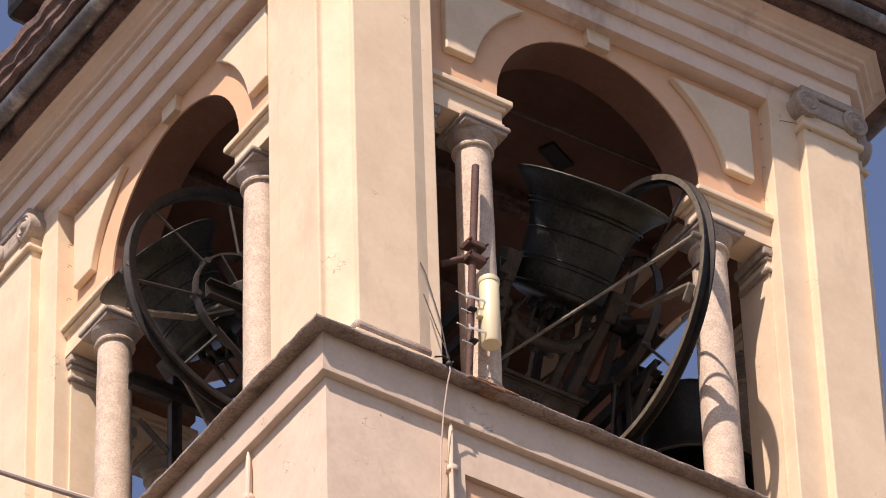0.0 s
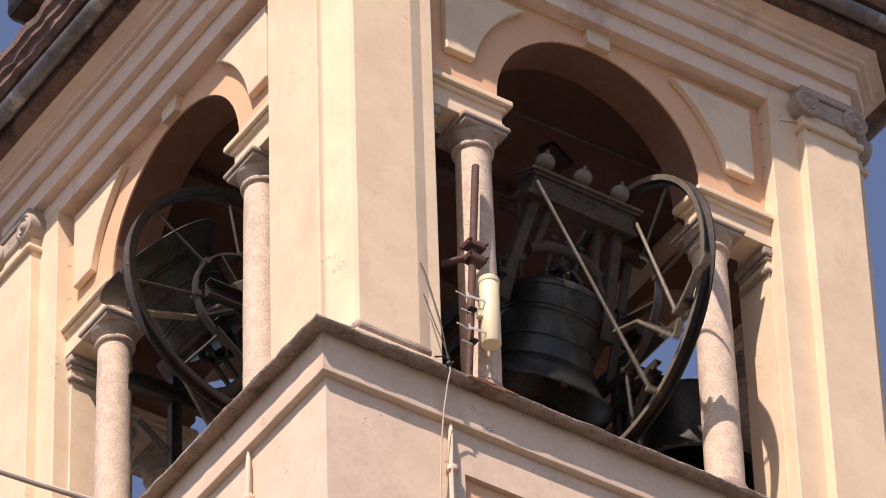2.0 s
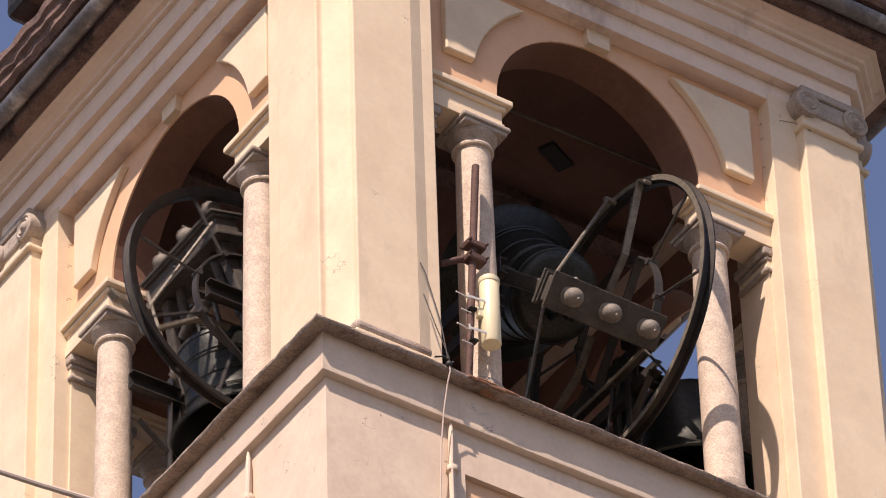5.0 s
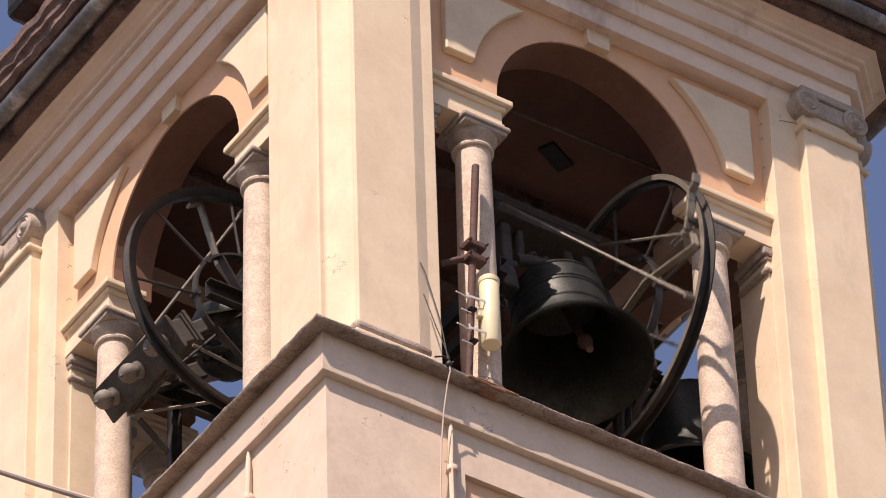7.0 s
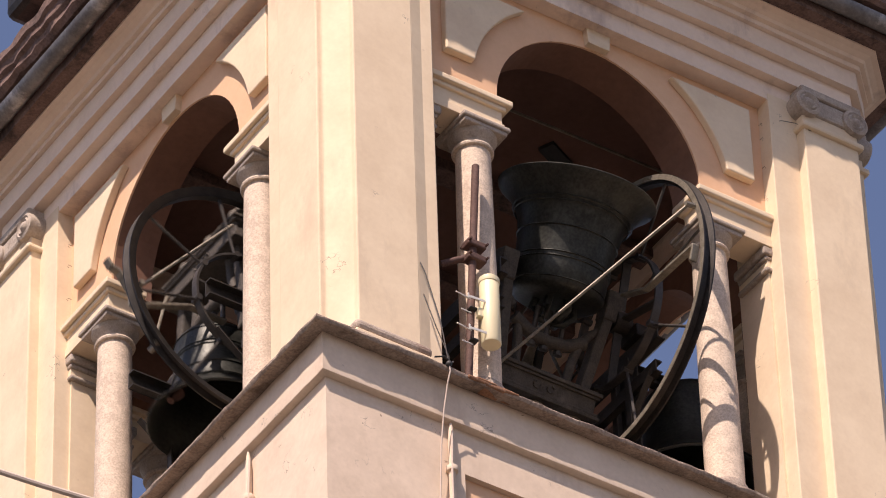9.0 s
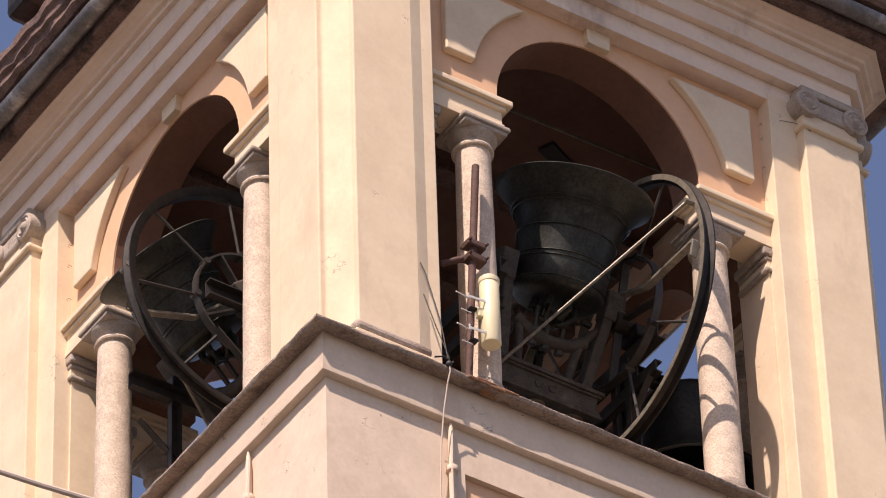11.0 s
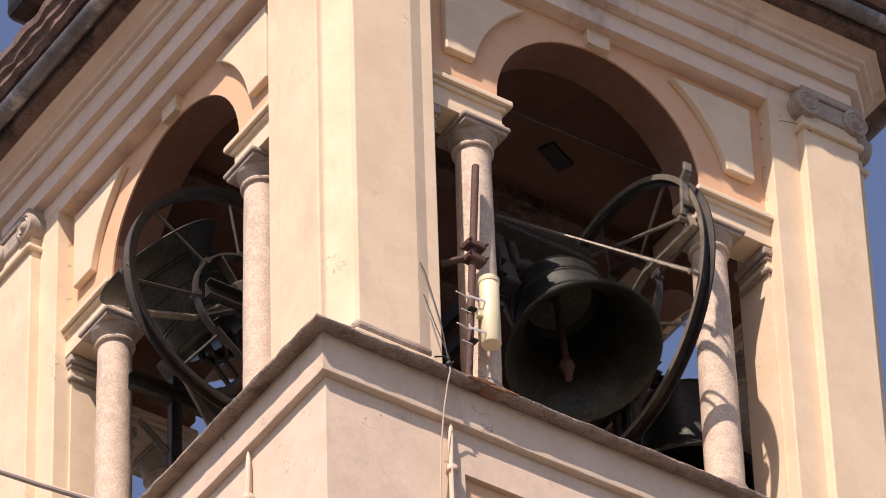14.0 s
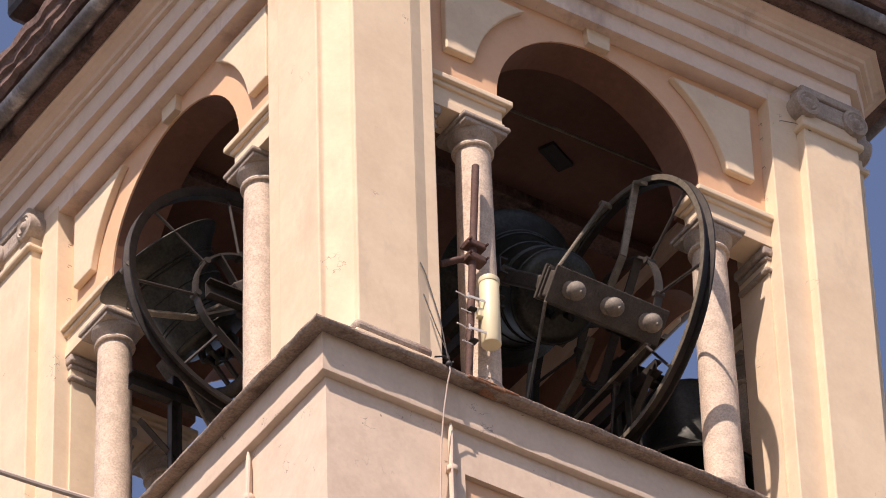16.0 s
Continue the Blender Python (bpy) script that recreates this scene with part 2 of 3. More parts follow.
PW = 0.540         # overhang of the lower body over the arch wall
shaft = thing("tower_shaft", "lower body of the bell tower in pink-beige plaster with sunk panels", "tower", kind="structure")
part("core", boxes(((-PW + 0.05, -PW + 0.05, 0), (L + PW - 0.05, L + PW - 0.05, Z0 - 4.0))), ORANGE, shaft, "orange plaster of the sunk panels")
PX0, PZ1 = 0.68, Z0 - 4.655      # panel edges
for k in range(4):
    f_ = side(k)
    for (s0, s1), (z0, z1) in (((-PW, L + PW), (PZ1, Z0 - 4.232)), ((-PW, PX0), (Z0 - 12, PZ1)), ((L - PX0, L + PW), (Z0 - 12, PZ1)), ((-PW, L + PW), (0, Z0 - 12))):
        d0 = -PW if k in (0, 2) else -PW + 0.001
        part("facing", box(bmesh.new(), f_(s0 if k in (0, 2) else s0 + 0.05, d0, z0), f_(s1 if k in (0, 2) else s1 - 0.05, -PW + 0.05, z1)), PINK, shaft)

# string course and ledge, each a worn ring round the tower
band = square_ring(bmesh.new(), [(0.28, -4.238), (0.588, -4.247), (0.602, -4.238), (0.606, -4.21), (0.606, -3.90), (0.604, -3.876), (0.28, -3.876)])
roughen(band, 46, 0.004, 8.0)
tagged(part("string_course", band, PINK, None, smooth=True, at=(0, 0, Z0)), "pink-beige plaster string course under the ledge", "moulding", kind="structure")
led = square_ring(bmesh.new(), [(0.10, -3.878), (0.60, -3.884), (0.64, -3.892), (0.69, -3.902), (0.728, -3.905), (0.742, -3.890), (0.744, -3.872), (0.732, -3.858), (0.40, -3.838), (0.10, -3.83)])
roughen(led, 80, 0.011, 12.0)
tagged(part("ledge", led, LEDGE, None, smooth=True, at=(0, 0, Z0)), "weathered brown-grey stone ledge with worn rounded edge", "ledge", kind="structure")
rust = bmesh.new()
for x0, x1, z0, z1 in ((0.60, 0.80, -3.893, -3.862), (0.76, 0.93, -3.90, -3.860), (0.90, 1.06, -3.892, -3.862), (0.68, 0.86, -3.875, -3.850)):
    box(rust, (x0, -0.749, z0), (x1, -0.62, z1))
roughen(rust, 0, 0.012, 14.0)
rust_ob = part("rust_crust", rust, RUSTY, bpy.data.objects["ledge"], "orange-brown rust crust on the stone edge", bevel=0.02)
par = square_ring(bmesh.new(), [(0.03, -3.86), (0.03, -3.21), (-0.38, -3.21), (-0.38, -3.86)])
tagged(part("parapet", par, PINK, None, at=(0, 0, Z0)), "low plaster parapet carrying the columns", "wall", kind="structure")
tagged(part("floor", boxes(((-0.2, -0.2, -3.80), (L + 0.2, L + 0.2, -3.60))), FLOOR, None, at=(0, 0, Z0)), "unseen stone floor of the belfry, dark to cut bounced light", "floor", kind="structure")
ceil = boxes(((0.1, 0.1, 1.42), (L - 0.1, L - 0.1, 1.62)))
tagged(part("ceiling", ceil, INSIDE, None, at=(0, 0, Z0)), "brown plastered belfry ceiling, darkened for shade, with a small dark vent", "ceiling", kind="structure")

# ---- corner piers ----
P1, P2, S0, S1, SJ, SO, TH = 0.155, 0.255, -0.045, 0.52, 0.82, 0.855, 0.40


def mirrored(pts, i, inset=0.04):
    """Corner 0 is the near one; the others mirror it."""
    if i == 0:
        return pts
    f = L - inset
    if i == 1:
        return [(f - x, y) for x, y in pts]
    if i == 2:
        return [(f - x, f - y) for x, y in pts]
    return [(x, f - y) for x, y in pts]


def flat(z):
    return lambda s, t, d: (s, t, d)


for i, where in enumerate(("near", "right", "far", "left")):
    pier = thing("corner_pier", "cream plaster corner pier with stepped pilasters and a chamfered edge", "pier", (0, 0, Z0), "corner piers", "structure")
    # jamb, strip and pilasters: an L-shaped core with proud strips
    core = [(0.05, 0.0), (SO, 0.0), (SO, TH), (TH, TH), (TH, SO), (0.0, SO), (0.0, 0.05)]
    part("jamb", prism(bmesh.new(), mirrored(core, i, 0.0), lambda s, t, d: (s, t, d), -3.85, 1.25), CREAM, pier)
    # thin linings added to keep the piers' inner sides in painted shade
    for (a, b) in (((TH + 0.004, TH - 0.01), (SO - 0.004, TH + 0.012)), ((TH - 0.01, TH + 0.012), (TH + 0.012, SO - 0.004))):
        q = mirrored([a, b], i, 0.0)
        part("shaded_inner_plaster", box(bmesh.new(), (q[0][0], q[0][1], -3.60), (q[1][0], q[1][1], 1.24)), INSIDE, pier, "dark brown lining added for shade on the inner side")
    lo = S0 + 0.05
    sj = SJ - 0.04 if i == 0 else SJ
    splay = [(sj, -P1)] if i else [(S1 - 0.02, -P1), (S1 - 0.02, -0.251), (S1, -0.251), (S1 + 0.11, -0.215), (0.737, -0.215), (0.737, -P1), (sj, -P1)]
    strip = [(lo, -P1), *splay, (sj, 0.15), (0.15, 0.15), (0.15, SJ), (-P1, SJ), (-P1, lo)]
    part("strip", prism(bmesh.new(), mirrored(strip, i, 0.015), lambda s, t, d: (s, t, d), -3.85, 1.24), CREAM, pier, bevel=0.008)
    body = [(S0, -P2), (S1, -P2), (S1, 0.01), (0.01, 0.01), (0.01, S1), (-P2, S1), (-P2, S0), (-P2 + 0.055, S0), (S0, -P2 + 0.055)]
    part("pilaster", prism(bmesh.new(), mirrored(body, i), lambda s, t, d: (s, t, d), -3.85, 1.37), CREAM, pier, bevel=0.012)
    e = 0.065
    for (a, b) in (((S0 - e, -P2 - e), (S1 + e, 0.03)), ((-P2 - e, S0 - e), (0.03, S1 + e))):
        q = mirrored([a, b], i)
        bs = bmesh.new()
        box(bs, (q[0][0], q[0][1], -3.86), (q[1][0], q[1][1], -3.40))
        part("plinth", bs, CREAM, pier, bevel=0.01)
        bs = bmesh.new()
        box(bs, (q[0][0], q[0][1], -3.395), (q[1][0], q[1][1], -3.30))
        part("base_moulding", bs, STONE, pier, "rough grey stone base moulding", bevel=0.035)
    # capitals: necking, abacus and a scroll at each end, on both outer faces
    for face in (0, 1):
        def lay(s, d, z):
            p = (s, d) if face == 0 else (d, s)
            x, y = mirrored([p], i)[0]
            return (x, y, z)
        nk = bmesh.new()
        box(nk, lay(S0 - 0.035, -P2 - 0.045, 0.895), lay(S1 + 0.035, -0.02, 0.955))
        part("necking", nk, CREAM, pier, bevel=0.02)
        ab = bmesh.new()
        box(ab, lay(S0 - 0.03, -P2 - 0.05, 1.265), lay(S1 + 0.03, -0.05, 1.352))
        part("abacus", ab, CAPITAL, pier, "weathered grey stone capital", bevel=0.02)
        ech = bmesh.new()
        box(ech, lay(S0 + 0.02, -P2 - 0.03, 1.08), lay(S1 - 0.02, -0.05, 1.27))
        part("echinus", ech, CAPITAL, pier, bevel=0.03)
        for s in (S0 + 0.04, S1 - 0.04):
            vb = bmesh.new()
            base = lay(s, -P2 - 0.02, 1.17)
            ax = 'Y' if face == 0 else 'X'
            sg = (-1 if i in (0, 1) else 1) if face == 0 else (-1 if i in (0, 3) else 1)
            prof = [(0.125, -0.14 * -sg * -1), (0.13, 0.0), (0.125, 0.03 * sg), (0.10, 0.042 * sg), (0.085, 0.03 * sg), (0.07, 0.045 * sg), (0.05, 0.03 * sg), (0.03, 0.05 * sg), (0.012, 0.055 * sg)]
            lathe(vb, prof, 20, ax, base)
            part("volute", vb, CAPITAL, pier, smooth=True)

# ---- arch walls, imposts, columns on each face ----
R = 1.0


def arch_outline(low):
    n = 28
    pts = [(SJ, low), (SJ, 1.24), (L - SJ, 1.24), (L - SJ, low), (XC + R, low)]
    pts += [(XC + R * math.cos(math.pi * k / n), R * math.sin(math.pi * k / n)) for k in range(n + 1)]
    pts += [(XC - R, low)]
    return pts


def panel_outline(sign):
    """Raised spandrel panel: straight outer side, hollow inner side round the arch."""
    n = 12
    a0, a1 = math.asin(0.24 / 1.26), math.asin(1.04 / 1.27)
    pts = [(XC + sign * 1.52, 0.24), (XC + sign * 1.52, 1.04)]
    for k in range(n + 1):
        a = a1 + (a0 - a1) * k / n
        pts.append((XC + sign * 1.265 * math.cos(a), 1.265 * math.sin(a)))
    return pts


def shaft_profile():
    """Column shaft with a slight swelling, between the base and the neck ring."""
    pts = []
    for k in range(13):
        u = k / 12
        r = 0.158 - 0.016 * u ** 1.6
        pts.append((r, -3.09 + u * 2.45))
    return pts


def worn(bm, amount, scale):
    for v in bm.verts:
        v.co += v.co.xy.to_3d().normalized() * noise.noise(v.co * scale) * amount
    return bm


col = thing("column", "pink granite column with a moulded capital and round base", "column", (0, 0, 0), "belfry columns")
part("shaft", worn(lathe(bmesh.new(), shaft_profile(), 40), 0.004, 7.0), GRANITE, col, smooth=True)
part("base", lathe(bmesh.new(), [(0.185, -3.21), (0.187, -3.16), (0.182, -3.125), (0.170, -3.115), (0.168, -3.10), (0.158, -3.085)], 40), STONE, col, "brownish stone base", smooth=True)
part("neck_ring", lathe(bmesh.new(), [(0.145, -0.655), (0.166, -0.648), (0.172, -0.632), (0.166, -0.616), (0.150, -0.61)], 40), GRANITE, col, smooth=True)
cap = bmesh.new()
lathe(cap, [(0.142, -0.615), (0.145, -0.575), (0.155, -0.56), (0.185, -0.535), (0.20, -0.505), (0.202, -0.495)], 40)
part("capital", cap, CAPITAL, col, "grey stone echinus", smooth=True)
abq = boxes(((-0.205, -0.205, -0.497), (0.205, 0.205, -0.455)), ((-0.225, -0.225, -0.457), (0.225, 0.225, -0.415)))
part("abacus", abq, CAPITAL, col, bevel=0.012)
CD, CS = 0.105, 1.342
first_column = True

for k in range(4):
    f_ = side(k)
    wall = thing("arch_wall", "orange plastered arch wall with raised cream spandrel panels and keystone", "wall", (0, 0, Z0), "arch walls", "structure")
    part("arch_body", prism(bmesh.new(), arch_outline(-0.10), lambda s, t, d: f_(s, d, t), 0.014, TH - 0.02), SOFFIT, wall, "red-brown arch soffit plaster, darkened for shade")
    part("archivolt", prism(bmesh.new(), arch_outline(-0.10), lambda s, t, d: f_(s, d, t), -0.004, 0.014), ORANGE, wall)
    for sign in (-1, 1):
        part("spandrel_panel", prism(bmesh.new(), panel_outline(sign), lambda s, t, d: f_(s, d, t), -0.075, -0.004), CREAM, wall, "raised cream spandrel panel", bevel=0.012)
    ks = bmesh.new()
    prism(ks, [(XC - 0.095, 1.015), (XC + 0.115, 1.015), (XC + 0.13, 1.20), (XC - 0.11, 1.20)], lambda s, t, d: f_(s, d, t), -0.065, 0.03)
    part("keystone", ks, CREAM, wall, "cream keystone", bevel=0.006)
    for sign in (-1, 1):
        end = lambda v: XC + sign * (XC - v)
        imp = thing("impost", "cream plaster impost entablature over a column and its jamb", "impost", (0, 0, Z0), "impost blocks", "structure")
        def slab(p, s_end, z0, z1):
            b = bmesh.new()
            a = f_(end(SJ - 0.01), -p, z0)
            c = f_(end(s_end), 0.09 * 2 + p, z1)
            return box(b, a, c)
        part("architrave", slab(0.055, 1.525, -0.415, -0.335), CREAM, imp, bevel=0.004)
        part("frieze", slab(0.040, 1.510, -0.335, -0.195), CREAM, imp)
        part("bed_moulding", slab(0.070, 1.54, -0.195, -0.150), CREAM, imp, bevel=0.012)
        part("cornice", slab(0.105, 1.585, -0.150, -0.092), CREAM, imp, bevel=0.010)
        # moulded capital of the jamb beside the column
        jc = bmesh.new()
        box(jc, f_(end(SJ), -0.05, -0.50), f_(end(SO + 0.07), 0.38, -0.416))
        part("jamb_capital", jc, CAPITAL, imp, "grey stone jamb capital", bevel=0.015)
        jc = bmesh.new()
        box(jc, f_(end(SJ), -0.035, -0.545), f_(end(SO + 0.045), 0.37, -0.501))
        part("jamb_capital_fillet", jc, CAPITAL, imp, bevel=0.018)
        jc = bmesh.new()
        box(jc, f_(end(SJ), -0.02, -0.615), f_(end(SO + 0.02), 0.36, -0.545))
        part("jamb_necking", jc, CREAM, imp)
        jc = bmesh.new()
        box(jc, f_(end(SJ), -0.03, -0.66), f_(end(SO + 0.04), 0.38, -0.615))
        part("jamb_ring", jc, CAPITAL, imp, bevel=0.015)
        m = Matrix.Translation((*f_(end(CS + (0.033 if sign > 0 else -0.027 if k == 0 else 0.0)), CD, 0)[:2], Z0))
        if first_column:
            col.matrix_basis = m
            first_column = False
        else:
            copy_thing(col, m)

# ---- entablature and eaves ----
def ring_thing(name, profile, mat, label, category, smooth=False, rough=None):
    b = cut_ring(bmesh.new(), profile)
    if rough:
        roughen(b, rough[0], rough[1], rough[2])
    return tagged(part(name, b, mat, None, at=(0, 0, Z0), smooth=smooth), label, category, kind="structure")


ring_thing("architrave", [(-0.42, 1.175), (0.145, 1.175), (0.145, 1.372), (-0.42, 1.372)], ROSE, "lower cream fascia of the entablature", "entablature", rough=(30, 0.004, 1.8))
ring_thing("frieze", [(-0.42, 1.374), (0.235, 1.374), (0.235, 1.565), (-0.42, 1.565)], ROSE, "plain cream frieze band of the entablature", "entablature", rough=(30, 0.008, 1.8))
ring_thing("upper_frieze", [(-0.42, 1.567), (0.305, 1.562), (0.305, 1.775), (-0.42, 1.775)], ROSE, "upper cream frieze band of the entablature", "entablature", rough=(30, 0.010, 1.6))
ring_thing("cornice", [(-0.42, 1.777), (0.345, 1.765), (0.345, 1.815), (0.385, 1.822), (0.40, 1.85), (0.45, 1.875), (0.50, 1.885), (0.505, 1.93), (-0.42, 1.95)], ROSE, "cream moulded cornice under the eaves", "cornice", rough=(30, 0.008, 1.6))
ring_thing("eaves_board", [(-0.3, 1.935), (0.52, 1.90), (0.62, 1.90), (0.63, 1.99), (-0.3, 2.02)], TIMBER, "dark brown weathered eaves boards", "eaves", rough=(20, 0.006, 5.0))
gut = []
for q in range(9):
    a = math.pi * q / 8
    gut.append((0.71 - 0.085 * math.cos(a), 2.03 - 0.085 * math.sin(a)))
gut += [(0.785, 2.03), (0.71, 2.0), (0.635, 2.03)]
ring_thing("gutter", gut, ZINC, "dull zinc rain gutter with stains", "gutter", smooth=True)
ring_thing("roof_edge", [(0.70, 2.09), (0.80, 2.085), (0.85, 2.12), (0.855, 2.18), (0.89, 2.20), (0.90, 2.26), (0.93, 2.28), (0.935, 2.35), (0.60, 2.42)], TIMBER, "stepped dark brown tile edge above the gutter", "roof", rough=(90, 0.032, 7.0))
ring_thing("roof", [(0.86, 2.36), (0.86, 2.40), (-2.2, 3.7), (-2.2, 3.4), (-0.3, 2.05), (0.6, 2.05)], TILE, "hipped roof of old brown tiles", "roof")


# ---- bells ----
def bell_profile(s):
    """Outer wall from crown to lip, then the inner wall back; s is the mouth's radius."""
    out = [(0.02, 0.02), (0.34, 0.012), (0.49, -0.01), (0.565, -0.05), (0.592, -0.11), (0.598, -0.30), (0.605, -0.55), (0.625, -0.78), (0.665, -0.96), (0.735, -1.12), (0.84, -1.25), (0.94, -1.335), (0.992, -1.372), (1.0, -1.39), (0.985, -1.405)]
    inn = [(0.93, -1.385), (0.85, -1.29), (0.75, -1.16), (0.64, -0.96), (0.575, -0.74), (0.54, -0.45), (0.52, -0.20), (0.44, -0.12), (0.02, -0.10)]
    return [(r * s, h * 1.04 * s) for r, h in out + inn]


def bell(name, label, at, mouth, drop, bx, ball_r, wheel_r, wheel_off, spacing, hook_at):
    """A bell with its headstock, counterweight beam and wheel. In its own space it swings about the x axis; its root is keyed."""
    root = thing(name, label, "bell", at, "bells")
    hs = spacing / 0.378
    b = lathe(bmesh.new(), bell_profile(mouth), 64, 'Z', (bx, 0, -drop))
    body = part("bell_body", b, BRONZE, root, "dark green-grey cast bronze bell", smooth=True)
    for h, r in ((-0.13, 0.592), (-0.40, 0.600), (-0.46, 0.602), (-0.80, 0.628), (-1.09, 0.72), (-1.14, 0.748)):
        rb = ring_band(bmesh.new(), [(r * mouth, (h - 0.012) * mouth - drop), ((r + 0.014) * mouth, h * mouth - drop), (r * mouth, (h + 0.012) * mouth - drop)], 'Z', (bx, 0, 0), sides=56)
        part("cast_band", rb, BRONZE, body, smooth=True)
    for k in range(6):
        a = math.pi * k / 3 + 0.3
        c, s = math.cos(a), math.sin(a)
        cr = tube(bmesh.new(), [(bx + c * 0.23 * mouth, s * 0.23 * mouth, -drop - 0.01), (bx + c * 0.27 * mouth, s * 0.27 * mouth, -drop + 0.13 * mouth), (bx + c * 0.16 * mouth, s * 0.16 * mouth, -drop + 0.25 * mouth), (bx, 0, -drop + 0.27 * mouth)], 0.034, 10)
        part("crown_loop", cr, BRONZE, body, smooth=True)
    cl = bmesh.new()
    tube(cl, [(bx, 0, -drop - 0.1 * mouth), (bx, 0.0, -drop - 1.26 * mouth)], 0.03, 10)
    lathe(cl, [(0.02, -drop - 1.21 * mouth), (0.050, -drop - 1.26 * mouth), (0.066, -drop - 1.34 * mouth), (0.052, -drop - 1.41 * mouth), (0.035, -drop - 1.48 * mouth), (0.03, -drop - 1.56 * mouth)], 16, 'Z', (bx, 0, 0))
    clapper = part("clapper", cl, RUST, root, "rust-brown iron clapper", smooth=True)
    # headstock: cast arms from the pivots up to the counterweight beam
    top = ball_r - 0.125 * hs
    w = 0.515 * hs
    low = top - 0.235 * hs
    for sg in (-1, 1):
        arm = bmesh.new()
        bar(arm, (sg * w * 1.02, 0, -0.16), (sg * w * 0.80, 0, low), 0.10 * hs, 0.13 * hs, (0, 1, 0))
        bar(arm, (sg * w * 1.02, 0, -0.22), (sg * w * 1.02, 0, 0.04), 0.16 * hs, 0.16 * hs, (0, 1, 0))
        part("headstock_arm", arm, CASTING, root, "grey cast headstock arm", bevel=0.018)
        br = bmesh.new()
        tube(br, [(sg * w * 0.92, 0, 0.14), (sg * w * 0.74, 0, 0.21), (sg * w * 0.60, 0, 0.31), (sg * w * 0.53, 0, 0.46), (sg * w * 0.48, 0, low)], 0.042 * hs, 10)
        part("curved_brace", br, CASTING, root, smooth=True)
        pn = lathe(bmesh.new(), [(0.05, sg * w * 0.9), (0.05, sg * (w + 0.24 if sg > 0 else w + 0.20))], 16, 'X')
        part("pivot", pn, IRON, root, "dark iron pivot", smooth=True)
    cross = bmesh.new()
    pts = [(-w * 0.68, 0, 0.29), (-w * 0.36, 0, 0.37), (0, 0, 0.395), (w * 0.36, 0, 0.37), (w * 0.68, 0, 0.29)]
    tube(cross, pts, 0.058 * hs, 12)
    part("yoke", cross, CASTING, root, "arched cast yoke over the crown", smooth=True)
    for sx in (-0.14, -0.02, 0.12):
        tr = bmesh.new()
        tube(tr, [(bx + sx, 0, 0.45), (bx + sx, 0, -drop + 0.12 * mouth)], 0.022, 8)
        lathe(tr, [(0.02, 0.44), (0.04, 0.445), (0.04, 0.475), (0.02, 0.48)], 8, 'Z', (bx + sx, 0, 0))
        part("hanger_bolt", tr, STEEL, root, "threaded hanger bolt", smooth=True)
    bt = boxes(((-w, -0.115 * hs, low + 0.03), (w, 0.115 * hs, top - 0.03)))
    part("counterweight_beam", bt, CASTING, root, "grey cast counterweight beam", bevel=0.015)
    for z0, z1, g in ((top - 0.05, top - 0.02, 0.025), (top - 0.022, top + 0.008, 0.04), (low + 0.035, low + 0.06, 0.02), (low, low + 0.035, 0.035)):
        mb = boxes(((-w - g, -0.115 * hs - g, z0), (w + g, 0.115 * hs + g, z1)))
        part("beam_moulding", mb, CASTING, root, bevel=0.008)
    # cast scroll in relief on both faces of the beam
    for face in (-1, 1):
        mid = (top + low) / 2
        for sg in (-1, 1):
            curl = bmesh.new()
            pts = []
            for q in range(13):
                turn = q / 12 * 1.5 * math.pi
                rad = 0.045 * hs * (1 - 0.55 * q / 12)
                pts.append((sg * (0.075 * hs - rad * math.cos(turn)), face * (0.115 * hs + 0.004), mid + rad * math.sin(turn)))
            tube(curl, pts, 0.008 * hs, 6)
            part("relief_scroll", curl, CASTING, root, smooth=True)
    for s in (-1, 0, 1):
        bl = bmesh.new()
        r = 0.082 * hs
        prof = [(0.075 * hs, top), (0.075 * hs, top + 0.02), (0.04 * hs, top + 0.04)]
        prof += [(r * math.sin(math.pi * (0.16 + 0.80 * q / 10)), ball_r - r * math.cos(math.pi * (0.16 + 0.80 * q / 10))) for q in range(11)]
        prof += [(0.013, ball_r + r + 0.004), (0.013, ball_r + r + 0.03), (0.002, ball_r + r + 0.034)]
        lathe(bl, prof, 24, 'Z', (s * spacing, 0, 0))
        part("ball_finial", bl, BALL, root, "round weathered cast ball finial", smooth=True)
    # wheel
    x = wheel_off
    ww = 0.055
    rim = ring_band(bmesh.new(), [(wheel_r - 0.075, x - 0.03), (wheel_r - 0.075, x + 0.03), (wheel_r - 0.05, x + 0.04), (wheel_r, x + ww), (wheel_r, x + ww - 0.012), (wheel_r - 0.045, x + 0.02), (wheel_r - 0.045, x - 0.02), (wheel_r, x - ww + 0.012), (wheel_r, x - ww), (wheel_r - 0.05, x - 0.04)], 'X', sides=112)
    wheel = part("wheel_rim", rim, IRON, root, "black iron wheel rim with a deep rope groove", smooth=True)
    # worn flange in a pale colour that stands for sun on this side
    flange = ring_band(bmesh.new(), [(wheel_r - 0.052, x - ww - 0.003), (wheel_r - 0.052, x - ww + 0.012), (wheel_r - 0.004, x - ww + 0.003), (wheel_r - 0.004, x - ww - 0.003)], 'X', sides=112)
    part("sunlit_flange", flange, WORN, wheel, "worn steel flange, painted pale for the rim's sunlit side")
    ri = wheel_r * 0.44
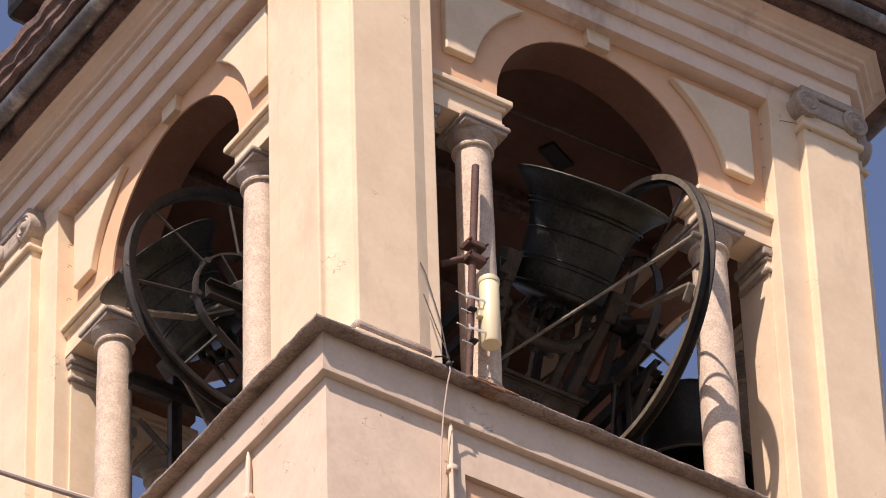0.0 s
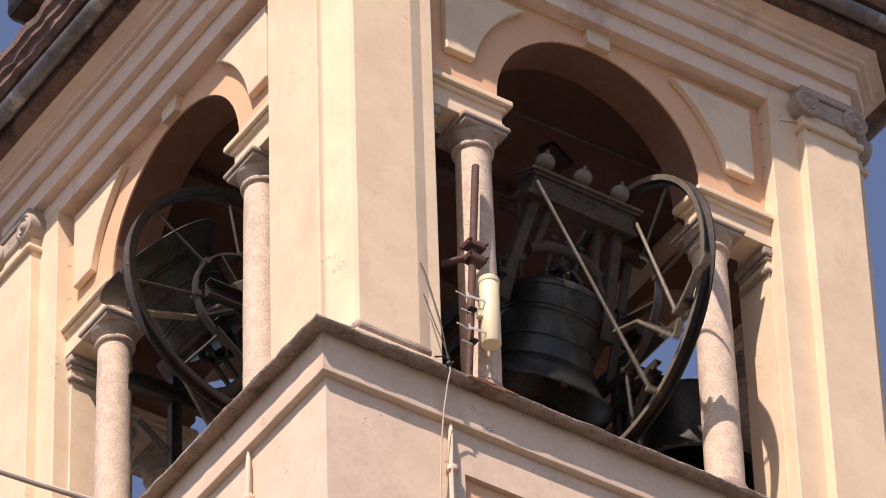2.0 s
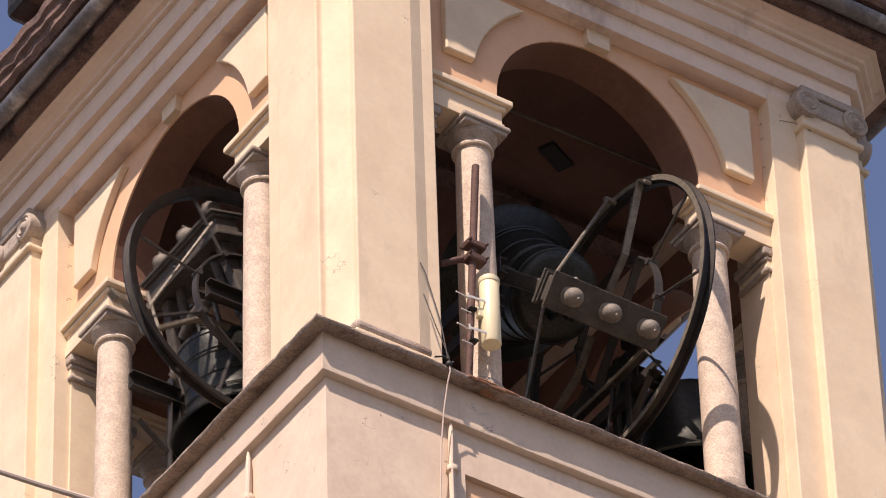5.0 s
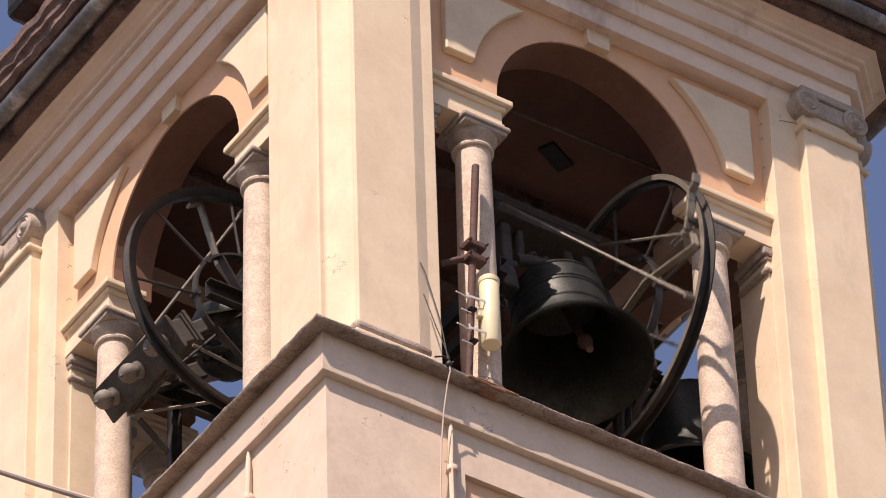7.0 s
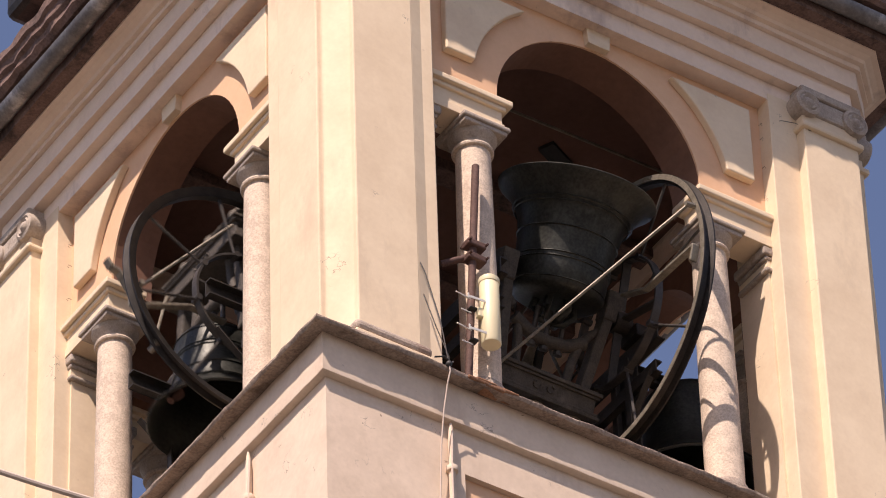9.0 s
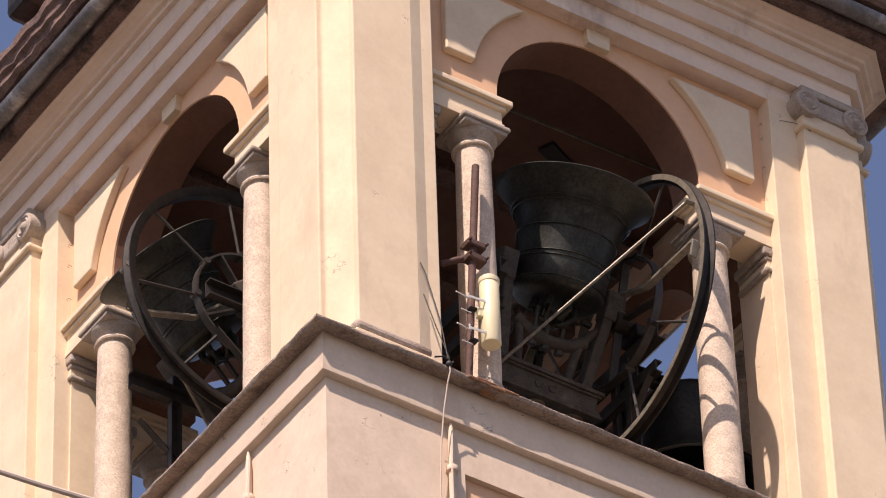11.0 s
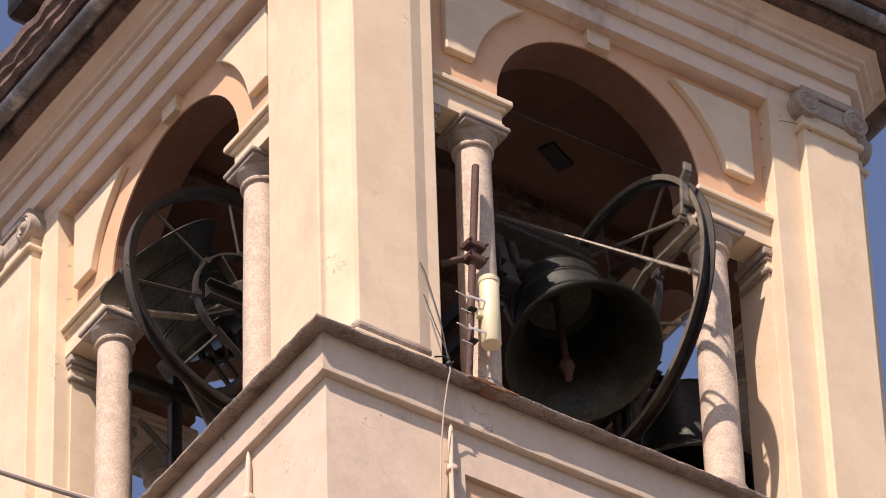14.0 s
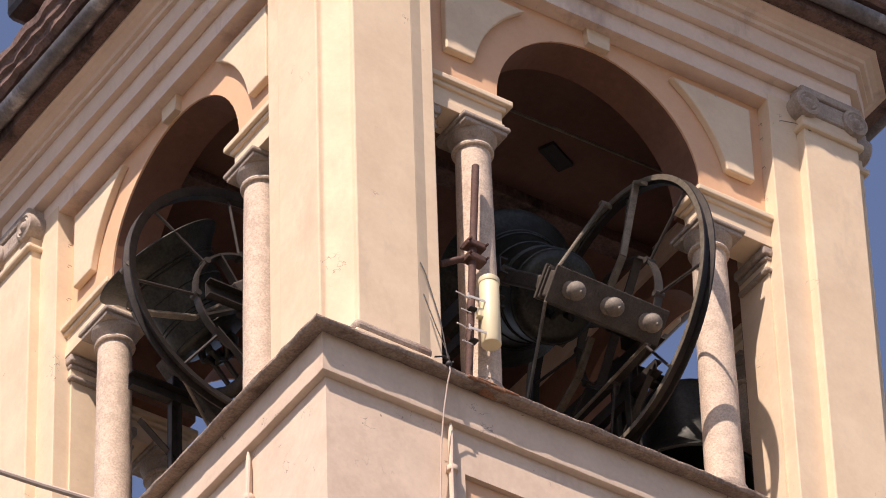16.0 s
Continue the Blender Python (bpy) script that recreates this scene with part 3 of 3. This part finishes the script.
    inner = ring_band(bmesh.new(), [(ri - 0.010, x - 0.035), (ri - 0.010, x + 0.035), (ri + 0.010, x + 0.035), (ri + 0.010, x - 0.035)], 'X', sides=64)
    part("inner_ring", inner, STEEL, wheel, "flat steel inner ring")
    a = radians(169)
    h = hook_at - 169

    def on(r, deg, dx=0.0):
        return (x + dx, math.cos(a + radians(deg)) * r, math.sin(a + radians(deg)) * r)

    for k in range(8):
        sp = tube(bmesh.new(), [on(ri - 0.03, 45 * k - 20), on(wheel_r - 0.06, 45 * k - 20)], 0.013, 8)
        part("spoke", sp, STEEL, wheel)
        nut = lathe(bmesh.new(), [(0.03, -0.045), (0.03, 0.045)], 8, 'X', on(ri, 45 * k - 20))
        part("spoke_lug", nut, STEEL, wheel)
    for k in range(4):
        sp = bar(bmesh.new(), on(0.07, 90 * k + 4), on(ri, 90 * k + 4), 0.02, 0.075, (1, 0, 0))
        part("hub_arm", sp, STEEL, wheel, "pale steel flat bar")
    hub = lathe(bmesh.new(), [(0.05, x - 0.08), (0.10, x - 0.07), (0.10, x + 0.07), (0.05, x + 0.08)], 20, 'X')
    part("hub", hub, IRON, wheel, smooth=True)
    # stay plate with its hook on the rim, and the bent lever inside
    hp = bmesh.new()
    q = wheel_r / 1.28
    pts = [on(1.13 * q, 16 + h, -0.10), on(1.19 * q, 10 + h, -0.10), on(1.25 * q, 4 + h, -0.10), on(1.29 * q, 1 + h, -0.10), on(1.37 * q, 0 + h, -0.10), on(1.42 * q, -3 + h, -0.10)]
    for u, v in zip(pts, pts[1:]):
        bar(hp, u, v, 0.03, 0.075, (1, 0, 0))
    part("stay_hook", hp, WORN, wheel, "worn pale steel stay hook", bevel=0.006)
    bk = bmesh.new()
    bar(bk, on(1.17 * q, 12 + h, -0.12), on(1.17 * q, 12 + h, 0.0), 0.05, 0.05)
    part("hook_bolt", bk, IRON, wheel)
    # bent levers on both sides of the hub, and the two pairs of stay rods, alike front and back
    for mirror in (False, True):
        turned = lambda deg: (540 - deg if mirror else deg) - 169
        lv = bmesh.new()
        pts = [on(0.24 * q, turned(222), -0.11), on(0.55 * q, turned(194), -0.11), on(1.22 * q, turned(198.3), -0.10), on(1.19 * q, turned(191.5), -0.10)]
        for u, v in zip(pts, pts[1:]):
            bar(lv, u, v, 0.028, 0.065, (1, 0, 0))
        part("stay_lever", lv, WORN, wheel, "bent pale steel lever", bevel=0.006)
        front = 1 if mirror else -1
        for sx, deg, rr in ((-w * 0.95, 220.0, 1.225), (w * 1.0, 188.0, 1.10))[:1 if mirror else 2]:
            st = bmesh.new()
            tube(st, [(sx, front * 0.145 * hs, (top + low) / 2), on(rr * q, turned(deg), -0.115)], 0.0145, 8)
            tube(st, [on(rr * q, turned(deg), -0.14), on((rr + 0.01) * q, turned(deg), -0.02)], 0.026, 8)
            part("diagonal_stay", st, WORN, root, "thin pale steel stay rod")
    return root, clapper


BELL_A = (2.512, 0.725, Z0 - 1.122)
BELL_B = (0.393, 2.508, Z0 - 1.266)
bell_a, clapper_a = bell("large_bell", "large dark bronze bell swinging with iron wheel and ball-topped counterweight", BELL_A, 0.655, -0.055, 0.0, 1.042, 1.275, 0.618, 0.366, 171)
bell_b, clapper_b = bell("small_bell", "smaller dark bronze bell swinging with iron wheel and ball-topped counterweight", BELL_B, 0.567, 0.012, 0.0, 1.056, 1.150, 0.511, 0.379, 182)
tagged(bell_b, group="bells")


# ---- steel bell frames ----
def channel(bm, a, b, h, w, up=(0, 0, 1)):
    """A rolled steel channel from a to b: a web with two flanges."""
    a, b = Vector(a), Vector(b)
    d = (b - a).normalized()
    u = d.cross(Vector(up)).normalized()
    v = u.cross(d).normalized()
    bar(bm, a, b, 0.012, h, up)
    for s in (-1, 1):
        off = v * s * (h / 2 - 0.006) + u * w / 2
        bar(bm, a + off, b + off, w, 0.012, up)
    return bm


def bell_frame(name, label, place, near, far, y0, y1, z_near, z_far):
    """Two channels across the swing axis on posts, braced; place(s along the axis, d inwards, z)."""
    root = thing(name, label, "bell frame", (0, 0, Z0), "bell frames")
    for s, z in ((near, z_near), (far, z_far)):
        part("channel", channel(bmesh.new(), place(s, y0, z), place(s, y1, z), 0.16, 0.07), FRAME, root, "dark painted steel channel")
        if y0 > 0.1:
            part("channel", channel(bmesh.new(), place(s, y0 + 0.05, z - 0.34), place(s, y1 - 0.05, z - 0.34), 0.12, 0.06), FRAME, root)
        for d in (y0 + 0.42, y1 - 0.25):
            part("post", channel(bmesh.new(), place(s, d, z - 0.06), place(s, d, -3.60), 0.10, 0.06, (1, 0, 0)), FRAME, root, "steel post")
        part("brace", bar(bmesh.new(), place(s, y0 + 0.1, z - 0.36), place(s, y1 - 0.3, -2.9), 0.06, 0.012), FRAME, root, "flat steel brace")
        part("brace", bar(bmesh.new(), place(s, y1 - 0.3, z - 0.36), place(s, y0 + 0.45, -2.7), 0.05, 0.012), FRAME, root)
        bk = bmesh.new()
        box(bk, place(s - 0.06, (0.72 if y0 > 0.1 else 0.40) - 0.12, z + 0.075), place(s + 0.06, (0.72 if y0 > 0.1 else 0.40) + 0.12, z + 0.20))
        part("bearing", bk, IRON, root, "dark iron bearing block", bevel=0.015)
    for d in (y0 + 0.45, y1 - 0.2):
        part("tie_beam", channel(bmesh.new(), place(near, d, -2.55), place(far, d, -2.55), 0.12, 0.06), FRAME, root)
    return root


bell_frame("bell_frame", "dark steel frame of channels and posts carrying the large bell", lambda s, d, z: (s, d, z), 3.27, 1.75, 0.40, 2.05, -1.36, -1.36)
bell_frame("bell_frame", "dark steel frame of channels and posts carrying the smaller bell", lambda s, d, z: (d, s, z), 1.86, 3.04, -0.10, 1.6, -1.40, -1.50)

# a third bell, at rest inside the far opening
tb = thing("resting_bell", "dark bronze bell at rest under a steel beam", "bell", (4.12, 1.18, Z0 - 1.22), "bells")
part("bell_body", lathe(bmesh.new(), bell_profile(0.66), 48, 'Z'), BRONZE, tb, smooth=True)
part("beam", channel(bmesh.new(), (-0.74, 0, 0.08), (0.46, 0, 0.08), 0.12, 0.07), FRAME, tb, "dark steel carrying beam")
for sx in (-0.72, 0.44):
    part("post", channel(bmesh.new(), (sx, 0, 0.05), (sx, 0, -2.38), 0.10, 0.06, (1, 0, 0)), FRAME, tb)

# made-up board screen low in the opening behind the large bell, blocks bright sky
scr = thing("sky_block_boards", "added dark board screen blocking the sky in an opening behind a bell", "screen", (L - 0.30, 0, Z0))
for q in range(18):
    z = 0.11 - 0.2 * q
    part("board", boxes(((0.0, 2.28, z - 0.19), (0.03, L - SO - 0.01, z))), TIMBER, scr, bevel=0.006)
for y in (2.34, 3.1, 4.0):
    part("batten", boxes(((-0.045, y - 0.04, -3.60), (0.0, y + 0.04, 0.16))), TIMBER, scr)

# tie rod and vent under the ceiling
tr = thing("tie_rod", "thin pale steel tie rod under the belfry ceiling", "rod", (0, 0, Z0))
part("rod", tube(bmesh.new(), [(-0.0, 1.30, 1.36), (2.4, 1.26, 1.36), (L - 0.3, 1.20, 1.36)], 0.013, 8), WORN, tr, smooth=True)
vt = thing("ceiling_vent", "small dark slot vent set askew in the brown ceiling", "vent", (3.20, 1.57, Z0 + 1.42))
vt.rotation_euler = (0, 0, radians(25))
part("frame", boxes(((-0.165, -0.075, -0.035), (0.165, -0.055, 0.0)), ((-0.165, 0.055, -0.035), (0.165, 0.075, 0.0)), ((-0.165, -0.055, -0.035), (-0.145, 0.055, 0.0)), ((0.145, -0.055, -0.035), (0.165, 0.055, 0.0))), BLACK, vt)
part("grille", boxes(((-0.145, -0.055, -0.032), (0.145, 0.055, -0.004))), BLACK, vt)
for yb in (2.2, 3.4):
    cb = thing("ceiling_beam", "dark brown timber beam under the ceiling", "beam", (0, 0, Z0), "ceiling beams")
    part("timber", boxes(((0.40, yb - 0.10, 1.30), (L - 0.40, yb + 0.10, 1.419))), TIMBER, cb, bevel=0.01)

# ---- antenna on its mast beside the near column ----
mast = thing("antenna_mast", "rusty brown steel mast clamped beside a granite column", "mast", (1.12, -0.14, Z0 - 3.13))
part("pole", tube(bmesh.new(), [(-0.105, 0, -0.30), (0.045, 0, 2.11)], 0.031, 16), RUST, mast, smooth=True)
part("arm", tube(bmesh.new(), [(-0.25, 0.10, 1.02), (0.02, 0.0, 1.16)], 0.028, 12), RUST, mast, "rusty clamp arm to the jamb", smooth=True)
for dz in (1.10, 1.24):
    part("clamp", boxes(((-0.085, -0.055, dz - 0.03), (0.085, 0.055, dz + 0.03))), RUST, mast, "rusty pipe clamp", bevel=0.012)
for dz, dx in ((1.10, -0.075), (1.10, 0.075), (1.24, -0.075), (1.24, 0.075)):
    part("bolt", tube(bmesh.new(), [(dx, -0.085, dz), (dx, 0.07, dz)], 0.011, 6), RUST, mast)
ant = thing("antenna", "ivory cylindrical antenna on steel brackets in front of a column", "antenna", (1.205, -0.20, Z0 - 2.91))
part("radome", lathe(bmesh.new(), [(0.005, 0.0), (0.074, 0.004), (0.079, 0.012), (0.079, 0.64), (0.076, 0.645)], 32), IVORY, ant, smooth=True)
part("cap", lathe(bmesh.new(), [(0.083, 0.615), (0.085, 0.62), (0.085, 0.66), (0.075, 0.672), (0.005, 0.678)], 32), IVORY, ant, "ivory end cap", smooth=True)
part("connector", boxes(((-0.12, -0.02, 0.24), (-0.07, 0.03, 0.33))), IVORY, ant, bevel=0.008)
for dz in (0.04, 0.36):
    part("bracket", bar(boxes(((-0.24, -0.055, dz - 0.020), (-0.225, -0.05, dz + 0.036))), (-0.235, -0.052, dz + 0.002), (-0.06, -0.040, dz + 0.030), 0.005, 0.024), GALV, ant, "bright galvanised bracket", bevel=0.002)
    part("clamp", boxes(((-0.185, -0.01, dz - 0.055), (-0.115, 0.07, dz - 0.035))), BLACK, ant, "black saddle clamp", bevel=0.01)
    part("threaded_rod", tube(bmesh.new(), [(-0.38, -0.10, dz - 0.055), (-0.20, -0.03, dz + 0.0)], 0.006, 6), GALV, ant, "thin threaded rod")
    part("threaded_rod", tube(bmesh.new(), [(-0.33, -0.09, dz - 0.20), (-0.2, -0.03, dz - 0.14)], 0.006, 6), GALV, ant)

# ---- cables and conduits on the walls ----
def cable(name, label, path, r, mat, category="cable"):
    root = thing(name, label, category, (0, 0, Z0), "cables")
    part("wire", tube(bmesh.new(), path, r, 8), mat, root, smooth=True)
    return root


cable("lightning_cable", "pale cable hanging down the plaster wall from the ledge", [(0.42, -0.757, -3.86), (0.425, -0.765, -3.92), (0.425, -0.72, -4.02), (0.425, -0.66, -4.25), (0.42, -0.62, -4.55), (0.42, -0.585, -5.05), (0.40, -0.548, -6.5)], 0.0065, CABLE)
cable("drop_wire", "thin grey wire from the pilaster edge to the ledge", [(0.535, -0.165, -2.2), (0.545, -0.30, -2.55), (0.50, -0.55, -3.25), (0.42, -0.755, -3.85)], 0.005, STEEL)
cable("drop_wire", "thin grey wire from the pilaster edge to the ledge", [(0.54, -0.275, -2.75), (0.52, -0.45, -3.2), (0.45, -0.72, -3.75), (0.42, -0.755, -3.85)], 0.005, STEEL)
cable("drop_wire", "short dark wire end on the ledge", [(0.30, -0.745, -3.83), (0.38, -0.76, -3.80), (0.44, -0.76, -3.84), (0.47, -0.74, -3.80)], 0.007, BLACK)
knot = thing("cable_clip", "small dark cable knot on the stone ledge", "clip", (0.42, -0.757, Z0 - 3.855))
part("knot", lathe(bmesh.new(), [(0.004, -0.03), (0.022, -0.015), (0.026, 0.0), (0.02, 0.018), (0.004, 0.03)], 10), BLACK, knot, smooth=True)


def conduit(x, y, z, label):
    root = thing("conduit", label, "pipe", (x, y, Z0 + z), "wall conduits")
    part("tip", lathe(bmesh.new(), [(0.008, 0.0), (0.016, -0.05), (0.024, -0.16), (0.026, -0.42)], 16), PINK, root, "painted tapered tip", smooth=True)
    part("collar", lathe(bmesh.new(), [(0.027, -0.425), (0.046, -0.43), (0.049, -0.44), (0.049, -0.465), (0.046, -0.475), (0.027, -0.48)], 20), PINK, root, "wide collar", smooth=True)
    part("pipe", lathe(bmesh.new(), [(0.026, -0.42), (0.026, -3.0)], 16), PINK, root, smooth=True)
    part("sleeve", tube(bmesh.new(), [(-0.004, -0.024, -0.10), (-0.022, -0.036, -0.40), (-0.022, -0.036, -0.9)], 0.009, 8), CABLE, root, "pale cable along the pipe", smooth=True)
    return root


conduit(0.54, -0.575, -4.245, "plaster-coloured conduit with a collar fixed to the wall")
conduit(-0.575, 0.48, -4.265, "plaster-coloured conduit flaking on the wall")

# small iron hooks along the edges of the strips, where wires were strung
for k in (0, 1):
    f_ = side(k)
    for z in (0.98, 0.82, 0.50, 0.14, -0.13, -0.38) if k == 0 else (0.85, 0.62, 0.25, 0.0, -0.4):
        hk = thing("wall_hook", "tiny dark iron hook in the plaster", "hook", f_(L - SJ - 0.012, -0.005, Z0 + z), "wall hooks")
        pts = [(0, 0, 0), (0, -0.035, 0.0), (0.0, -0.045, -0.02), (0, -0.03, -0.03)]
        part("hook", tube(bmesh.new(), [f_(*p) for p in pts], 0.005, 6), BLACK, hk)

cable("strung_wire", "thin slack wire strung along the wall hooks", [(L - SJ - 0.02, -0.04, 0.98), (L - SJ + 0.10, -P1 - 0.015, 0.965), (L - S1 - 0.06, -P1 - 0.02, 1.0), (L - S1 + 0.02, -P2 - 0.02, 0.87)], 0.003, STEEL)

# overhead wire low in front of the tower
ov = thing("overhead_wire", "thick twisted overhead wire crossing in front of the tower", "wire", (-12.26, -16.95, Z0 - 21.84))
part("wire", tube(bmesh.new(), [(-8.4, 2.4, 1.95), (-4.0, 1.1, 0.75), (0, 0, 0), (4.0, -1.1, -0.6), (9.0, -2.5, -1.1)], 0.009, 8), CABLE, ov, smooth=True)

# dark lump of a roof fitting on the eaves
rf = thing("roof_fitting", "dark metal fitting standing over the eaves", "roof fitting", (-0.66, 3.55, Z0 + 2.42))
part("foot", boxes(((-0.05, -0.05, -0.02), (0.05, 0.05, 0.30))), IRON, rf)
part("head", boxes(((-0.30, -0.20, 0.25), (0.10, 0.20, 0.60))), IRON, rf, "dark blocky head", bevel=0.08)


def motions():
    """Angles in degrees: the mouth swings inwards for plus, outwards for minus."""
    fall = [(0.0, -139), (0.12, -134), (0.3, -125), (0.5, -111.4), (0.7, -97), (0.85, -85), (1.0, -72.1), (1.2, -54), (1.4, -35), (1.6, -15.5), (1.8, 5), (2.0, 25.6), (2.2, 45.4), (2.5, 71), (2.8, 95.4), (3.0, 108.9), (3.2, 119), (3.5, 130.6)]
    a = list(fall) + [(3.8, 138.5), (4.2, 143.2), (4.5, 143), (4.9, 137), (5.14, 130.6), (5.64, 108.9), (5.84, 95.4), (6.14, 71.5), (6.3, 57.7), (6.6, 28.3), (6.8, 8.2), (7.0, -12.5), (7.2, -35), (7.4, -57), (7.6, -77.5), (7.8, -97), (8.0, -113.5), (8.2, -127.2), (8.4, -138), (8.6, -146.5), (8.8, -152.5), (9.0, -156.2), (9.2, -158.4), (10.3, -161), (11.4, -155.2), (11.8, -151.5), (12.1, -147.5), (12.3, -143.5)]
    a += [(t + 12.47, v) for t, v in fall] + [(16.0, 131.5)]
    walk(bell_a, [(t, pose(*BELL_A, v, 0, 0)) for t, v in a])
    b = [(0.0, -139), (3.2, -139), (3.4, -129), (3.6, -115), (3.8, -100), (4.0, -86), (4.2, -69), (4.5, -40), (4.8, -7), (5.1, 26), (5.4, 59), (5.7, 86), (6.0, 105), (6.3, 119), (6.6, 126), (7.0, 130), (7.4, 127), (7.8, 111), (8.0, 99), (8.2, 83), (8.4, 65), (8.6, 44), (8.8, 23), (9.0, 1), (9.2, -21), (9.5, -55), (9.8, -87), (10.1, -112), (10.5, -132), (10.9, -139), (16.0, -139)]
    # the clappers lie on the lower lip and fall over after each pass
    walk(clapper_a, [(t, pose(0, 0, 0, v, 0, 0)) for t, v in ((0.0, 29), (1.35, 29), (1.75, -20), (2.0, -29), (6.7, -29), (7.15, 0), (7.5, 29), (13.82, 29), (14.22, -20), (14.47, -29), (16.0, -29))])
    walk(clapper_b, [(t, pose(0, 0, 0, v, 0, 0)) for t, v in ((0.0, 29), (5.2, 29), (5.5, -29), (9.3, -29), (9.6, 29), (16.0, 29))])
    # the smaller bell's own x axis lies along -y
    walk(bell_b, [(t, Matrix.Translation(BELL_B) @ pose(0, 0, 0, 0, 0, -90) @ pose(0, 0, 0, v, 0, 0)) for t, v in b])


motions()
